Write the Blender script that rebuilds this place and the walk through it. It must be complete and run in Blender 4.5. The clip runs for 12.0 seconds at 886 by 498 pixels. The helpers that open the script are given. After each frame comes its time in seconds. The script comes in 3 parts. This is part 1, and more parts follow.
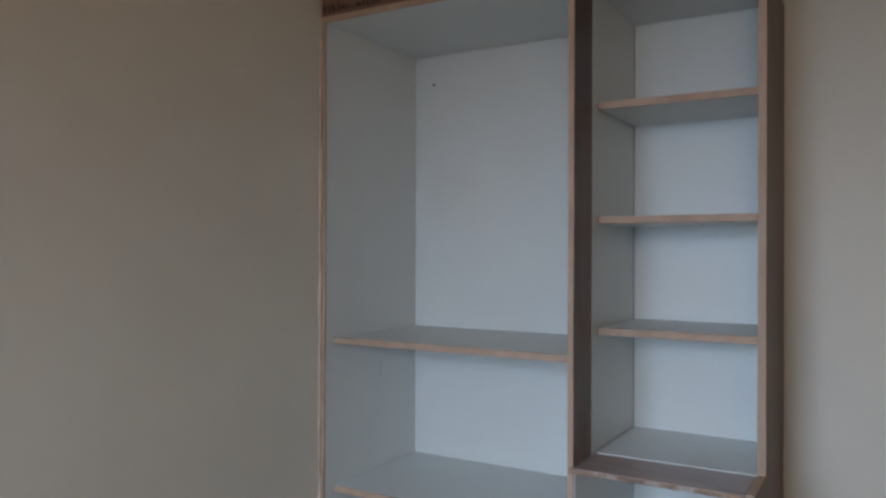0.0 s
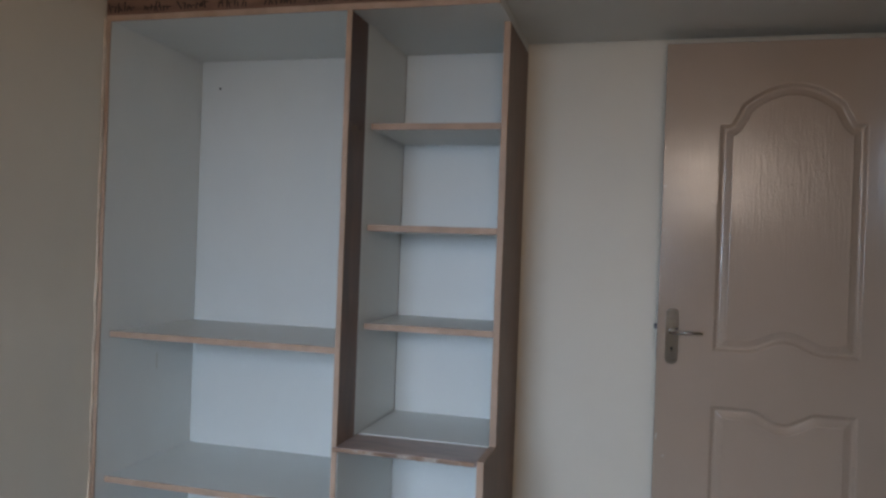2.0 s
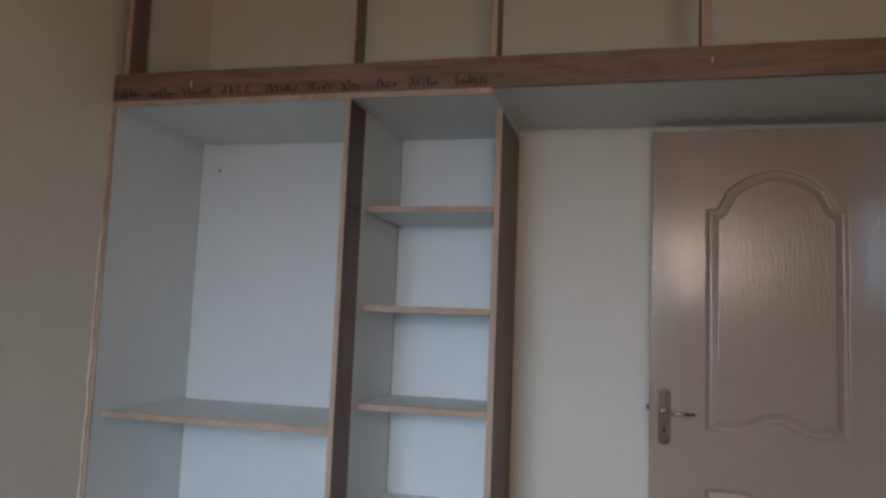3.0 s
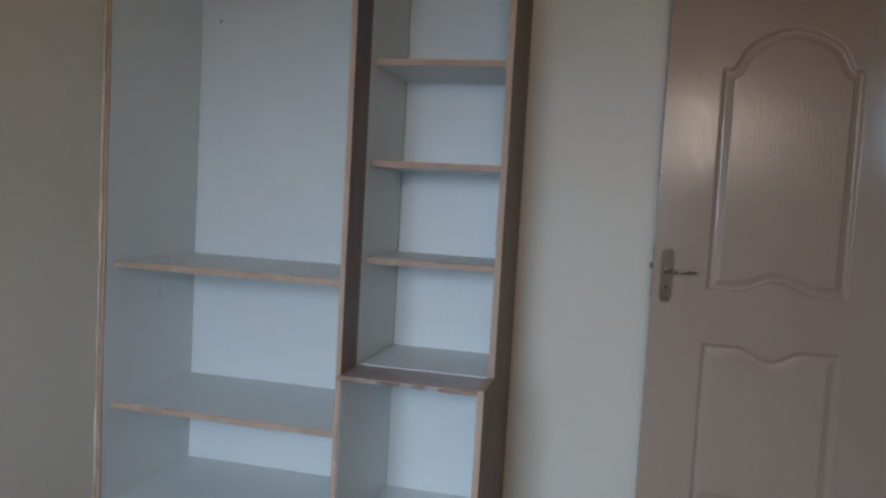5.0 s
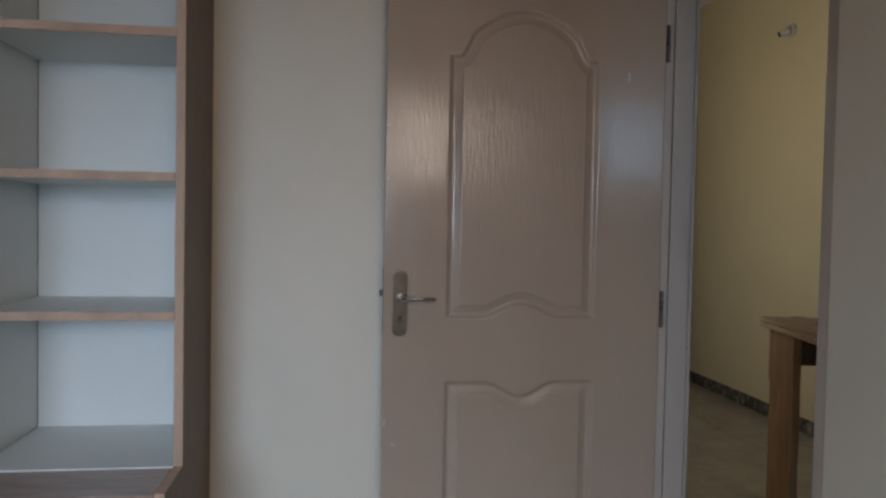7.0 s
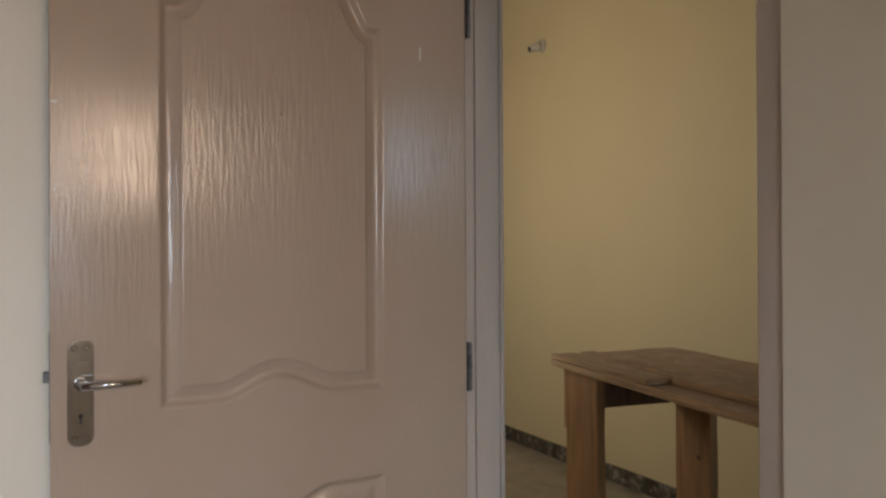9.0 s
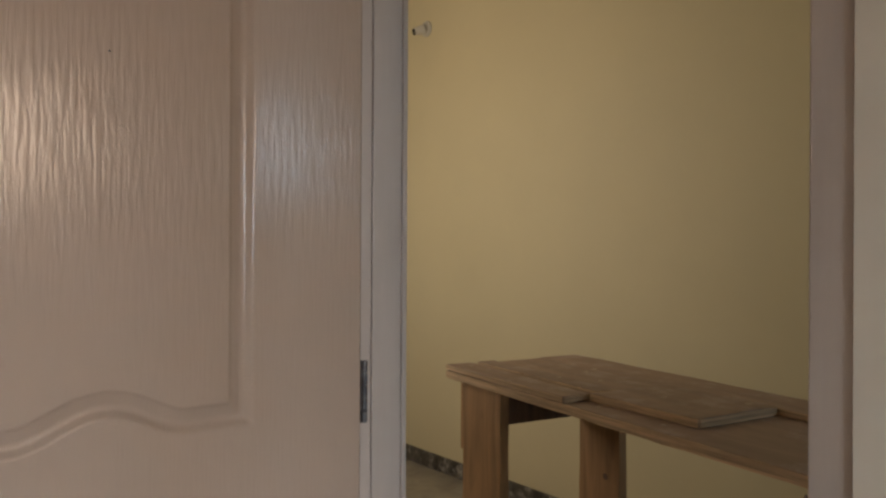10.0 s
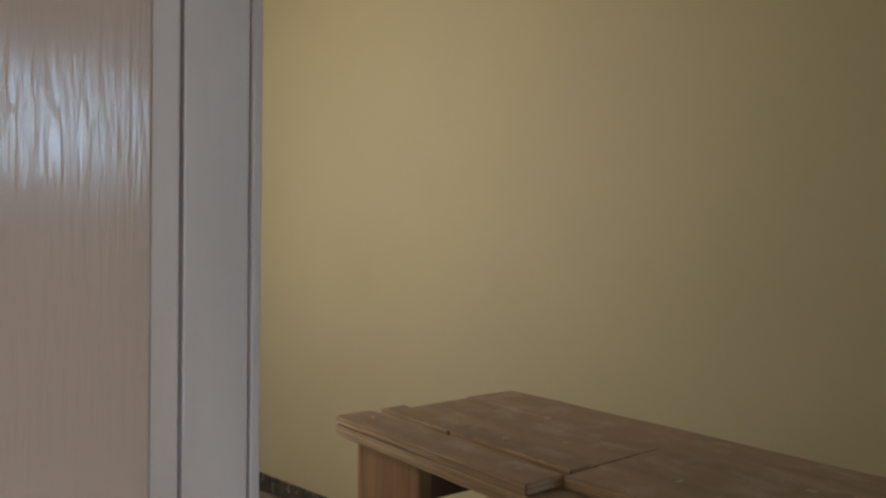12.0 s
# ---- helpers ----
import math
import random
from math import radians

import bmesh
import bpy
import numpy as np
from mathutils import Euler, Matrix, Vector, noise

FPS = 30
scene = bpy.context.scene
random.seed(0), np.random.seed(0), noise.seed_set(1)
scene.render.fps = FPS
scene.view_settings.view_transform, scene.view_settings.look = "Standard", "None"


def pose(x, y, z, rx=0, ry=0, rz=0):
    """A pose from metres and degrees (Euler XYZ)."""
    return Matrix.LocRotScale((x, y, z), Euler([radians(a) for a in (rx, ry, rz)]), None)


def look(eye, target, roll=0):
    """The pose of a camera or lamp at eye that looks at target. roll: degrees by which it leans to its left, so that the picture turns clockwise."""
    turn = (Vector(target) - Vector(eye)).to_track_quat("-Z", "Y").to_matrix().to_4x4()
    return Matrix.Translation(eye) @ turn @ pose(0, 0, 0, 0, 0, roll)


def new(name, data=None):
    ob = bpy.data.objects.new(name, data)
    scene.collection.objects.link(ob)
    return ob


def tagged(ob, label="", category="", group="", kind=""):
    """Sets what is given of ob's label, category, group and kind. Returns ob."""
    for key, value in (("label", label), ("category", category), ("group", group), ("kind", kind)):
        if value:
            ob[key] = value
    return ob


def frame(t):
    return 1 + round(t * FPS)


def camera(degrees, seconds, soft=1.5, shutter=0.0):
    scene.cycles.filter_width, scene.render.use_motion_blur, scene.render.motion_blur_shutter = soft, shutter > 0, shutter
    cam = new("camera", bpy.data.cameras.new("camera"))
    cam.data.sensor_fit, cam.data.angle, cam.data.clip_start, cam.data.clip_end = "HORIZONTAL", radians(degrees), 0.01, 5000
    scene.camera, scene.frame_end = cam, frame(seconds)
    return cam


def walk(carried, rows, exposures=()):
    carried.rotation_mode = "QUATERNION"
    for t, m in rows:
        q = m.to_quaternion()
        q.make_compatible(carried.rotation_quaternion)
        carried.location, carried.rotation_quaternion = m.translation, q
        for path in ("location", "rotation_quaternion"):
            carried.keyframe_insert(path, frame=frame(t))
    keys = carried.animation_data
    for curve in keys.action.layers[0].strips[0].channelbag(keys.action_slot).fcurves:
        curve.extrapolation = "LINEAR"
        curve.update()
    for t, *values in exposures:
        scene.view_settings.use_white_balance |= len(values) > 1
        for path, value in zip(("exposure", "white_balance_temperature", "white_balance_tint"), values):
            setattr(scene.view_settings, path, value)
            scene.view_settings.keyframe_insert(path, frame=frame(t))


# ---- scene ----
cam = camera(61.0, 12.0, soft=2.6)
PATH = [
    (0, (-0.071, -0.201, 1.284), (-1.093, 1.517, 1.289), 0.2),
    (0.5, (-0.026, -0.206, 1.311), (-0.714, 1.672, 1.303), 0.6),
    (1, (0.077, -0.276, 1.309), (-0.433, 1.658, 1.304), 1.2),
    (1.5, (0.093, -0.349, 1.316), (-0.434, 1.581, 1.307), 1.7),
    (2, (0.079, -0.428, 1.319), (-0.43, 1.506, 1.317), 2.1),
    (2.5, (0.08, -0.454, 1.336), (-0.404, 1.484, 1.429), 2.1),
    (2.7, (0.081, -0.462, 1.342), (-0.408, 1.468, 1.538), 2.2),
    (4.3, (0.071, -0.505, 1.284), (-0.427, 1.43, 1.379), 3.4),
    (4.5, (0.045, -0.5, 1.274), (-0.432, 1.442, 1.243), 3.5),
    (5, (0.028, -0.489, 1.274), (-0.432, 1.452, 1.138), 3.2),
    (5.5, (0.012, -0.446, 1.268), (-0.345, 1.518, 1.132), 2.6),
    (6, (0.029, -0.252, 1.266), (-0.079, 1.743, 1.168), 2.0),
    (6.5, (0.049, -0.094, 1.268), (0.099, 1.904, 1.184), 1.4),
    (7, (0.014, 0.12, 1.276), (0.286, 2.1, 1.212), 1.1),
    (7.2, (0.012, 0.193, 1.28), (0.381, 2.158, 1.231), 0.8),
    (8.8, (0.117, 0.756, 1.279), (1.006, 2.548, 1.293), -0.5),
    (9, (0.136, 0.83, 1.294), (1.074, 2.596, 1.3), -0.3),
    (9.5, (0.181, 1.021, 1.285), (1.278, 2.693, 1.301), 0.3),
    (10, (0.276, 1.173, 1.287), (1.506, 2.751, 1.289), 0.3),
    (10.5, (0.424, 1.326, 1.292), (1.651, 2.905, 1.286), 0.5),
    (11, (0.518, 1.422, 1.29), (1.735, 3.009, 1.268), 0.6),
    (11.5, (0.625, 1.628, 1.308), (1.947, 3.128, 1.267), 0.7),
    (12, (0.727, 1.763, 1.297), (2.179, 3.138, 1.288), 0.5),
]
EXPOSURES = [(0.0, 0.08, 6700, 12), (2.6, 0.05, 6750, 12), (3.6, 0.38, 6650, 12), (4.5, 0.42, 6600, 11), (5.0, 0.10, 6500, 10), (5.5, 0.05, 6500, 10), (7.2, 0.16, 6900, 12), (8.9, 0.68, 8000, 16), (10.5, 0.92, 7900, 15), (12.0, 0.98, 7000, 12)]
walk(cam, [(t, look(eye, target, roll)) for t, eye, target, roll in PATH], EXPOSURES)

# ---- light ----
world = bpy.data.worlds.new("sky")
scene.world = world
world.use_nodes = True
wn = world.node_tree.nodes
sky = wn.new("ShaderNodeTexSky")
sky.sky_type = "NISHITA"
sky.sun_disc = False
sky.sun_elevation = radians(48)
sky.sun_rotation = radians(40)
wn["Background"].inputs["Strength"].default_value = 0.05
world.node_tree.links.new(sky.outputs["Color"], wn["Background"].inputs["Color"])

sun_data = bpy.data.lights.new("sun", "SUN")
sun_data.energy, sun_data.angle, sun_data.color = 1.0, radians(12), (1.0, 0.95, 0.86)
sun = new("sun", sun_data)
sun.matrix_world = look((6, 8, 12), (0, 0, 0))


def opening_light(x, y, z, aim, width, height, watts, colour, spread=180):
    d = bpy.data.lights.new("opening_light", "AREA")
    d.shape, d.size, d.size_y, d.energy, d.color = "RECTANGLE", width, height, watts, colour
    d.spread = radians(spread)
    ob = new("opening_light", d)
    ob.matrix_world = look((x, y, z), aim)
    return ob


opening_light(-0.95, -1.99, 1.50, (-0.78, 0.4, 0.12), 1.15, 0.98, 24, (0.52, 0.735, 1.0), 84)
opening_light(0.56, -1.95, 1.98, (0.40, 1.0, 1.85), 0.60, 0.65, 14.5, (1.0, 0.85, 0.735))
# Added lamp with no known source, brightening the yellow hall wall from the west.
opening_light(1.05, 4.4, 1.75, (3.0, 4.35, 1.5), 1.55, 1.4, 9.0, (1.0, 0.97, 0.90))
opening_light(2.59, -2.46, 2.1, (2.4, 0.0, 1.9), 0.56, 0.66, 11, (0.42, 0.68, 1.0))


# ---- materials ----
def material(name, base, rough=0.6, metal=0.0, grain=(6, 6, 6), dark=0.85, spots=0.0, spot_colour=(0.2, 0.15, 0.1),
             fine=120.0, bump=0.15, rings=False, gloss_var=0.1, vary=0.0, coat=0.0, spot_scale=3.0, detail=7, fine_relief=0.35, spec=0.5):
    """Base colour with broad and fine variation, stains, relief and uneven gloss."""
    m = bpy.data.materials.new(name)
    m.use_nodes = True
    nt = m.node_tree
    n, l = nt.nodes, nt.links
    bs = n["Principled BSDF"]
    bs.inputs["Metallic"].default_value = metal
    bs.inputs["Specular IOR Level"].default_value = spec
    bs.inputs["Coat Weight"].default_value = coat
    bs.inputs["Coat Roughness"].default_value = 0.2
    tc = n.new("ShaderNodeTexCoord")
    mp = n.new("ShaderNodeMapping")
    mp.inputs["Scale"].default_value = grain
    l.new(tc.outputs["Object"], mp.inputs["Vector"])
    big = n.new("ShaderNodeTexNoise")
    big.inputs["Scale"].default_value = 1.0
    big.inputs["Detail"].default_value = detail
    big.inputs["Roughness"].default_value = 0.62
    if rings:
        big.inputs["Distortion"].default_value = 1.2
    l.new(mp.outputs[0], big.inputs["Vector"])
    ramp = n.new("ShaderNodeValToRGB")
    ramp.color_ramp.elements[0].position, ramp.color_ramp.elements[1].position = 0.3, 0.7
    ramp.color_ramp.elements[0].color = (*[c * dark for c in base], 1)
    ramp.color_ramp.elements[1].color = (*[min(1, c * (2 - dark)) for c in base], 1)
    l.new(big.outputs["Fac"], ramp.inputs["Fac"])
    colour = ramp.outputs["Color"]
    if spots > 0:
        sp = n.new("ShaderNodeTexNoise")
        sp.inputs["Scale"].default_value = spot_scale
        sp.inputs["Detail"].default_value = 9
        sp.inputs["Roughness"].default_value = 0.7
        l.new(tc.outputs["Object"], sp.inputs["Vector"])
        sr = n.new("ShaderNodeValToRGB")
        sr.color_ramp.elements[0].position, sr.color_ramp.elements[1].position = 0.52, 0.74
        sr.color_ramp.elements[0].color, sr.color_ramp.elements[1].color = (0, 0, 0, 1), (spots, spots, spots, 1)
        l.new(sp.outputs["Fac"], sr.inputs["Fac"])
        mix = n.new("ShaderNodeMix")
        mix.data_type = "RGBA"
        l.new(sr.outputs["Color"], mix.inputs["Factor"])
        l.new(colour, mix.inputs["A"])
        mix.inputs["B"].default_value = (*spot_colour, 1)
        colour = mix.outputs["Result"]
    if vary > 0:
        info = n.new("ShaderNodeObjectInfo")
        mr = n.new("ShaderNodeMapRange")
        mr.inputs["To Min"].default_value, mr.inputs["To Max"].default_value = 1 - vary, 1 + vary
        l.new(info.outputs["Random"], mr.inputs["Value"])
        hs = n.new("ShaderNodeHueSaturation")
        l.new(mr.outputs["Result"], hs.inputs["Value"])
        l.new(colour, hs.inputs["Color"])
        colour = hs.outputs["Color"]
    l.new(colour, bs.inputs["Base Color"])
    small = n.new("ShaderNodeTexNoise")
    small.inputs["Scale"].default_value = fine
    small.inputs["Detail"].default_value = 4
    l.new(tc.outputs["Object"], small.inputs["Vector"])
    rr = n.new("ShaderNodeMapRange")
    rr.inputs["To Min"].default_value, rr.inputs["To Max"].default_value = max(0.03, rough - gloss_var), min(1, rough + gloss_var)
    l.new(big.outputs["Fac"], rr.inputs["Value"])
    l.new(rr.outputs["Result"], bs.inputs["Roughness"])
    add = n.new("ShaderNodeMath")
    add.operation = "MULTIPLY_ADD"
    add.inputs[1].default_value = fine_relief
    l.new(small.outputs["Fac"], add.inputs[0])
    l.new(big.outputs["Fac"], add.inputs[2])
    bp = n.new("ShaderNodeBump")
    bp.inputs["Strength"].default_value = bump
    bp.inputs["Distance"].default_value = 0.003
    l.new(add.outputs[0], bp.inputs["Height"])
    l.new(bp.outputs["Normal"], bs.inputs["Normal"])
    return m


CREAM = material("cream_wall_paint", (0.68, 0.61, 0.51), 0.55, grain=(1.3, 1.3, 1.3), dark=0.97, bump=0.12, spots=0.10,
                 spot_colour=(0.50, 0.44, 0.36), spot_scale=1.1, fine=260)
YELLOW = material("yellow_wall_paint", (0.605, 0.515, 0.32), 0.6, grain=(1.2, 1.2, 1.2), dark=0.96, bump=0.12, spots=0.10,
                  spot_colour=(0.45, 0.36, 0.20), spot_scale=1.4, fine=240)
CEIL = material("ceiling_white", (0.78, 0.76, 0.72), 0.8, grain=(1, 1, 1), dark=0.97, fine=200)
MELAMINE = material("white_melamine", (0.685, 0.69, 0.665), 0.42, grain=(2.2, 2.2, 1.2), dark=0.97, bump=0.04, spots=0.10,
                    spot_colour=(0.48, 0.50, 0.48), spot_scale=1.8, fine=500)
LIPPING = material("tan_edge_lipping", (0.45, 0.30, 0.215), 0.6, grain=(14, 14, 5), dark=0.85, bump=0.3, spots=0.45,
                   spot_colour=(0.36, 0.21, 0.13), spot_scale=6)
BROWN = material("brown_film_plywood", (0.185, 0.112, 0.083), 0.5, grain=(22, 9, 2.2), dark=0.66, bump=0.25, rings=True, spots=0.5,
                 spot_colour=(0.25, 0.15, 0.11), spot_scale=5, gloss_var=0.12)
FILM = material("dark_facing_film", (0.10, 0.045, 0.028), 0.42, grain=(22, 9, 2.2), dark=0.7, bump=0.2, rings=True, spots=0.3,
                spot_colour=(0.16, 0.08, 0.05), spot_scale=7)
FASCIA = material("reddish_brown_plank", (0.20, 0.105, 0.068), 0.5, grain=(2.4, 9, 26), dark=0.6, bump=0.25, rings=True, spots=0.4,
                  spot_colour=(0.10, 0.05, 0.035), spot_scale=6)
LEDGE = material("worn_brown_ledge", (0.36, 0.265, 0.235), 0.36, grain=(4, 18, 18), dark=0.7, bump=0.25, rings=True, spots=0.6,
                 spot_colour=(0.42, 0.33, 0.29), spot_scale=7)
CHIPPED = material("chipped_ply_edge", (0.30, 0.18, 0.12), 0.7, grain=(8, 40, 60), dark=0.5, bump=0.6, spots=0.8,
                   spot_colour=(0.72, 0.66, 0.58), spot_scale=16)
INK = material("dark_stamp_ink", (0.035, 0.02, 0.016), 0.7, grain=(30, 30, 30), dark=0.7)


def embossed_gloss_paint(name, base, rough):
    """Gloss paint over a pressed wood-grain skin: upright ridges that break up what the paint mirrors."""
    m = bpy.data.materials.new(name)
    m.use_nodes = True
    n, l = m.node_tree.nodes, m.node_tree.links
    bs = n["Principled BSDF"]
    bs.inputs["Specular IOR Level"].default_value = 0.5
    tc = n.new("ShaderNodeTexCoord")

    def noise(scale, detail):
        mp = n.new("ShaderNodeMapping")
        mp.inputs["Scale"].default_value = scale
        l.new(tc.outputs["Object"], mp.inputs["Vector"])
        t = n.new("ShaderNodeTexNoise")
        t.inputs["Scale"].default_value, t.inputs["Detail"].default_value = 1.0, detail
        l.new(mp.outputs[0], t.inputs["Vector"])
        return t.outputs["Fac"]

    def remap(value, a, b, c, d):
        mr = n.new("ShaderNodeMapRange")
        mr.interpolation_type = "SMOOTHSTEP"
        for key, v in (("From Min", a), ("From Max", b), ("To Min", c), ("To Max", d)):
            mr.inputs[key].default_value = v
        l.new(value, mr.inputs["Value"])
        return mr.outputs["Result"]

    ridge = remap(noise((135, 6, 13), 3), 0.38, 0.62, 0.0, 1.0)
    pore = noise((260, 12, 20), 2)
    add = n.new("ShaderNodeMath")
    add.operation, add.inputs[1].default_value = "MULTIPLY_ADD", 0.6
    l.new(pore, add.inputs[0])
    l.new(ridge, add.inputs[2])
    bp = n.new("ShaderNodeBump")
    bp.inputs["Strength"].default_value, bp.inputs["Distance"].default_value = 1.0, 0.00020
    l.new(add.outputs[0], bp.inputs["Height"])
    l.new(bp.outputs["Normal"], bs.inputs["Normal"])
    l.new(remap(noise((5, 5, 3), 5), 0.3, 0.7, rough - 0.03, rough + 0.04), bs.inputs["Roughness"])
    mix = n.new("ShaderNodeMix")
    mix.data_type = "RGBA"
    l.new(remap(noise((2.4, 2.4, 1.6), 7), 0.35, 0.75, 0.0, 1.0), mix.inputs["Factor"])
    mix.inputs["A"].default_value = (*base, 1)
    mix.inputs["B"].default_value = (base[0] * 0.95, base[1] * 0.94, base[2] * 0.92, 1)
    l.new(mix.outputs["Result"], bs.inputs["Base Color"])
    return m


DOOR = embossed_gloss_paint("beige_gloss_door_paint", (0.405, 0.302, 0.236), 0.165)
JAMB = material("beige_frame_paint", (0.50, 0.41, 0.35), 0.42, grain=(30, 30, 3), dark=0.94, bump=0.15, spots=0.12,
                spot_colour=(0.36, 0.28, 0.23), spot_scale=4)
STEEL = material("brushed_steel", (0.58, 0.57, 0.56), 0.14, metal=1.0, grain=(60, 60, 8), dark=0.85, bump=0.04, gloss_var=0.03)
DARKMETAL = material("dark_hinge_steel", (0.10, 0.10, 0.105), 0.45, metal=0.8, grain=(30, 30, 30), dark=0.6, spots=0.4,
                     spot_colour=(0.35, 0.34, 0.32), spot_scale=30)
BRIGHT = material("polished_steel", (0.62, 0.61, 0.60), 0.12, metal=1.0, grain=(60, 60, 8), dark=0.92, bump=0.03, gloss_var=0.03)
BLACK = material("black_recess", (0.015, 0.013, 0.012), 0.7)
BRASS = material("dull_brass", (0.35, 0.23, 0.12), 0.45, metal=0.9, grain=(40, 40, 40))
BENCHTOP = material("dusty_board", (0.36, 0.24, 0.17), 0.55, grain=(9, 1.6, 9), dark=0.74, bump=0.3, rings=True, spots=0.9,
                    spot_colour=(0.56, 0.45, 0.41), spot_scale=8.5, vary=0.14)
BENCHLEG = material("raw_orange_timber", (0.38, 0.215, 0.105), 0.6, grain=(22, 22, 2.2), dark=0.7, bump=0.3, rings=True, spots=0.3,
                    spot_colour=(0.20, 0.11, 0.06), spot_scale=5, vary=0.10)
PLYEDGE = material("layered_ply_edge", (0.58, 0.40, 0.25), 0.75, grain=(3, 3, 130), dark=0.45, bump=0.5, spots=0.5,
                   spot_colour=(0.40, 0.28, 0.18), spot_scale=12)
MARBLE = material("dark_mottled_marble", (0.085, 0.075, 0.062), 0.25, grain=(9, 9, 9), dark=0.5, rings=True, spots=0.9,
                  spot_colour=(0.50, 0.46, 0.40), spot_scale=15, bump=0.03, vary=0.25)
HALLFLOOR = material("dusty_terrazzo_floor", (0.27, 0.23, 0.17), 0.33, grain=(3.5, 3.5, 3.5), dark=0.62, rings=True, spots=0.55,
                     spot_colour=(0.50, 0.45, 0.37), spot_scale=4.5, bump=0.06, gloss_var=0.15)
ROOMFLOOR = material("brown_room_floor", (0.24, 0.18, 0.135), 0.4, grain=(3, 3, 3), dark=0.75, spots=0.4, spot_colour=(0.4, 0.37, 0.33), bump=0.06)
PVC = material("white_pvc", (0.52, 0.49, 0.42), 0.4, grain=(20, 20, 20), dark=0.92)
BOXMETAL = material("grey_painted_steel_box", (0.23, 0.20, 0.16), 0.5, metal=0.2, grain=(9, 9, 9), dark=0.7, spots=0.4, spot_colour=(0.1, 0.08, 0.06))
EARTH = material("dry_earth", (0.30, 0.21, 0.14), 0.95, grain=(0.6, 0.6, 0.6), dark=0.7, fine=20)
DEBRIS = material("pale_wood_chips", (0.60, 0.50, 0.39), 0.8, grain=(40, 40, 40), dark=0.7)
PUTTY = material("pale_filler", (0.60, 0.47, 0.36), 0.8, grain=(25, 25, 9), dark=0.7, bump=0.5)
GLASS = bpy.data.materials.new("window_glass")
GLASS.use_nodes = True
_g = GLASS.node_tree.nodes["Principled BSDF"].inputs
_g["Transmission Weight"].default_value, _g["Roughness"].default_value, _g["IOR"].default_value = 1.0, 0.02, 1.45


# ---- builders ----
def thing(name, at, label, category, group="", kind=""):
    ob = new(name)
    ob.empty_display_size = 0.1
    ob.matrix_world = at if isinstance(at, Matrix) else Matrix.Translation(at)
    return tagged(ob, label, category, group, kind)


def part(name, bm, mat, parent=None, label="", smooth=False, at=None):
    me = bpy.data.meshes.new(name)
    bm.to_mesh(me)
    bm.free()
    for m in (mat if isinstance(mat, (list, tuple)) else [mat]):
        me.materials.append(m)
    if smooth:
        for p in me.polygons:
            p.use_smooth = True
    ob = new(name, me)
    if parent is not None:
        ob.parent = parent
    if at is not None:
        ob.matrix_basis = at
    return tagged(ob, label)


def box_bm(x0, x1, y0, y1, z0, z1, bevel=0.0, jitter=0.0, cuts=0, rnd=None):
    bm = bmesh.new()
    bmesh.ops.create_cube(bm, size=1)
    for v in bm.verts:
        v.co = Vector((x0 + (v.co.x + 0.5) * (x1 - x0), y0 + (v.co.y + 0.5) * (y1 - y0), z0 + (v.co.z + 0.5) * (z1 - z0)))
    if cuts:
        d = max((x1 - x0, 0), (y1 - y0, 1), (z1 - z0, 2))[1]
        edges = [e for e in bm.edges if abs((e.verts[0].co - e.verts[1].co)[d]) > 1e-6]
        bmesh.ops.subdivide_edges(bm, edges=edges, cuts=cuts)
    if jitter:
        r = rnd or random.Random(5)
        for v in bm.verts:
            v.co += Vector([r.uniform(-jitter, jitter) for _ in range(3)])
    if bevel:
        sharp = [e for e in bm.edges if len(e.link_faces) == 2 and e.calc_face_angle(0) > 0.6]
        bmesh.ops.bevel(bm, geom=sharp, offset=bevel, segments=2, affect="EDGES", profile=0.5)
    return bm


def box(name, dims, mat, parent=None, label="", bevel=0.0015, **kw):
    return part(name, box_bm(*dims, bevel=bevel, **kw), mat, parent, label)


def slab(name, dims, mat, label, category):
    """A piece of the setting."""
    return tagged(part(name, box_bm(*dims), mat), label, category, kind="structure")


def cylinder_bm(r, depth, seg=20, r2=None, m=None, bevel=0.0):
    bm = bmesh.new()
    bmesh.ops.create_cone(bm, cap_ends=True, segments=seg, radius1=r, radius2=r if r2 is None else r2, depth=depth)
    if bevel:
        sharp = [e for e in bm.edges if e.calc_face_angle(0) > 0.6]
        bmesh.ops.bevel(bm, geom=sharp, offset=bevel, segments=2, affect="EDGES")
    if m is not None:
        bm.transform(m)
    return bm


def join(*bms):
    out = bmesh.new()
    for b in bms:
        me = bpy.data.meshes.new("tmp")
        b.to_mesh(me)
        b.free()
        out.from_mesh(me)
        bpy.data.meshes.remove(me)
    return out


# ---- plan: the bedroom, x west to east, y south to north ----
WEST, EAST, NORTH, SOUTH, CEILING = -1.787, 0.964, 2.446, -1.85, 2.92
HALL_W, HALL_E, HALL_N, HALL_S, HALL_C = 1.12, 2.96, 8.2, -2.4, 3.12
OPEN_S, OPEN_N, OPEN_TOP = 1.471, 2.436, 2.10

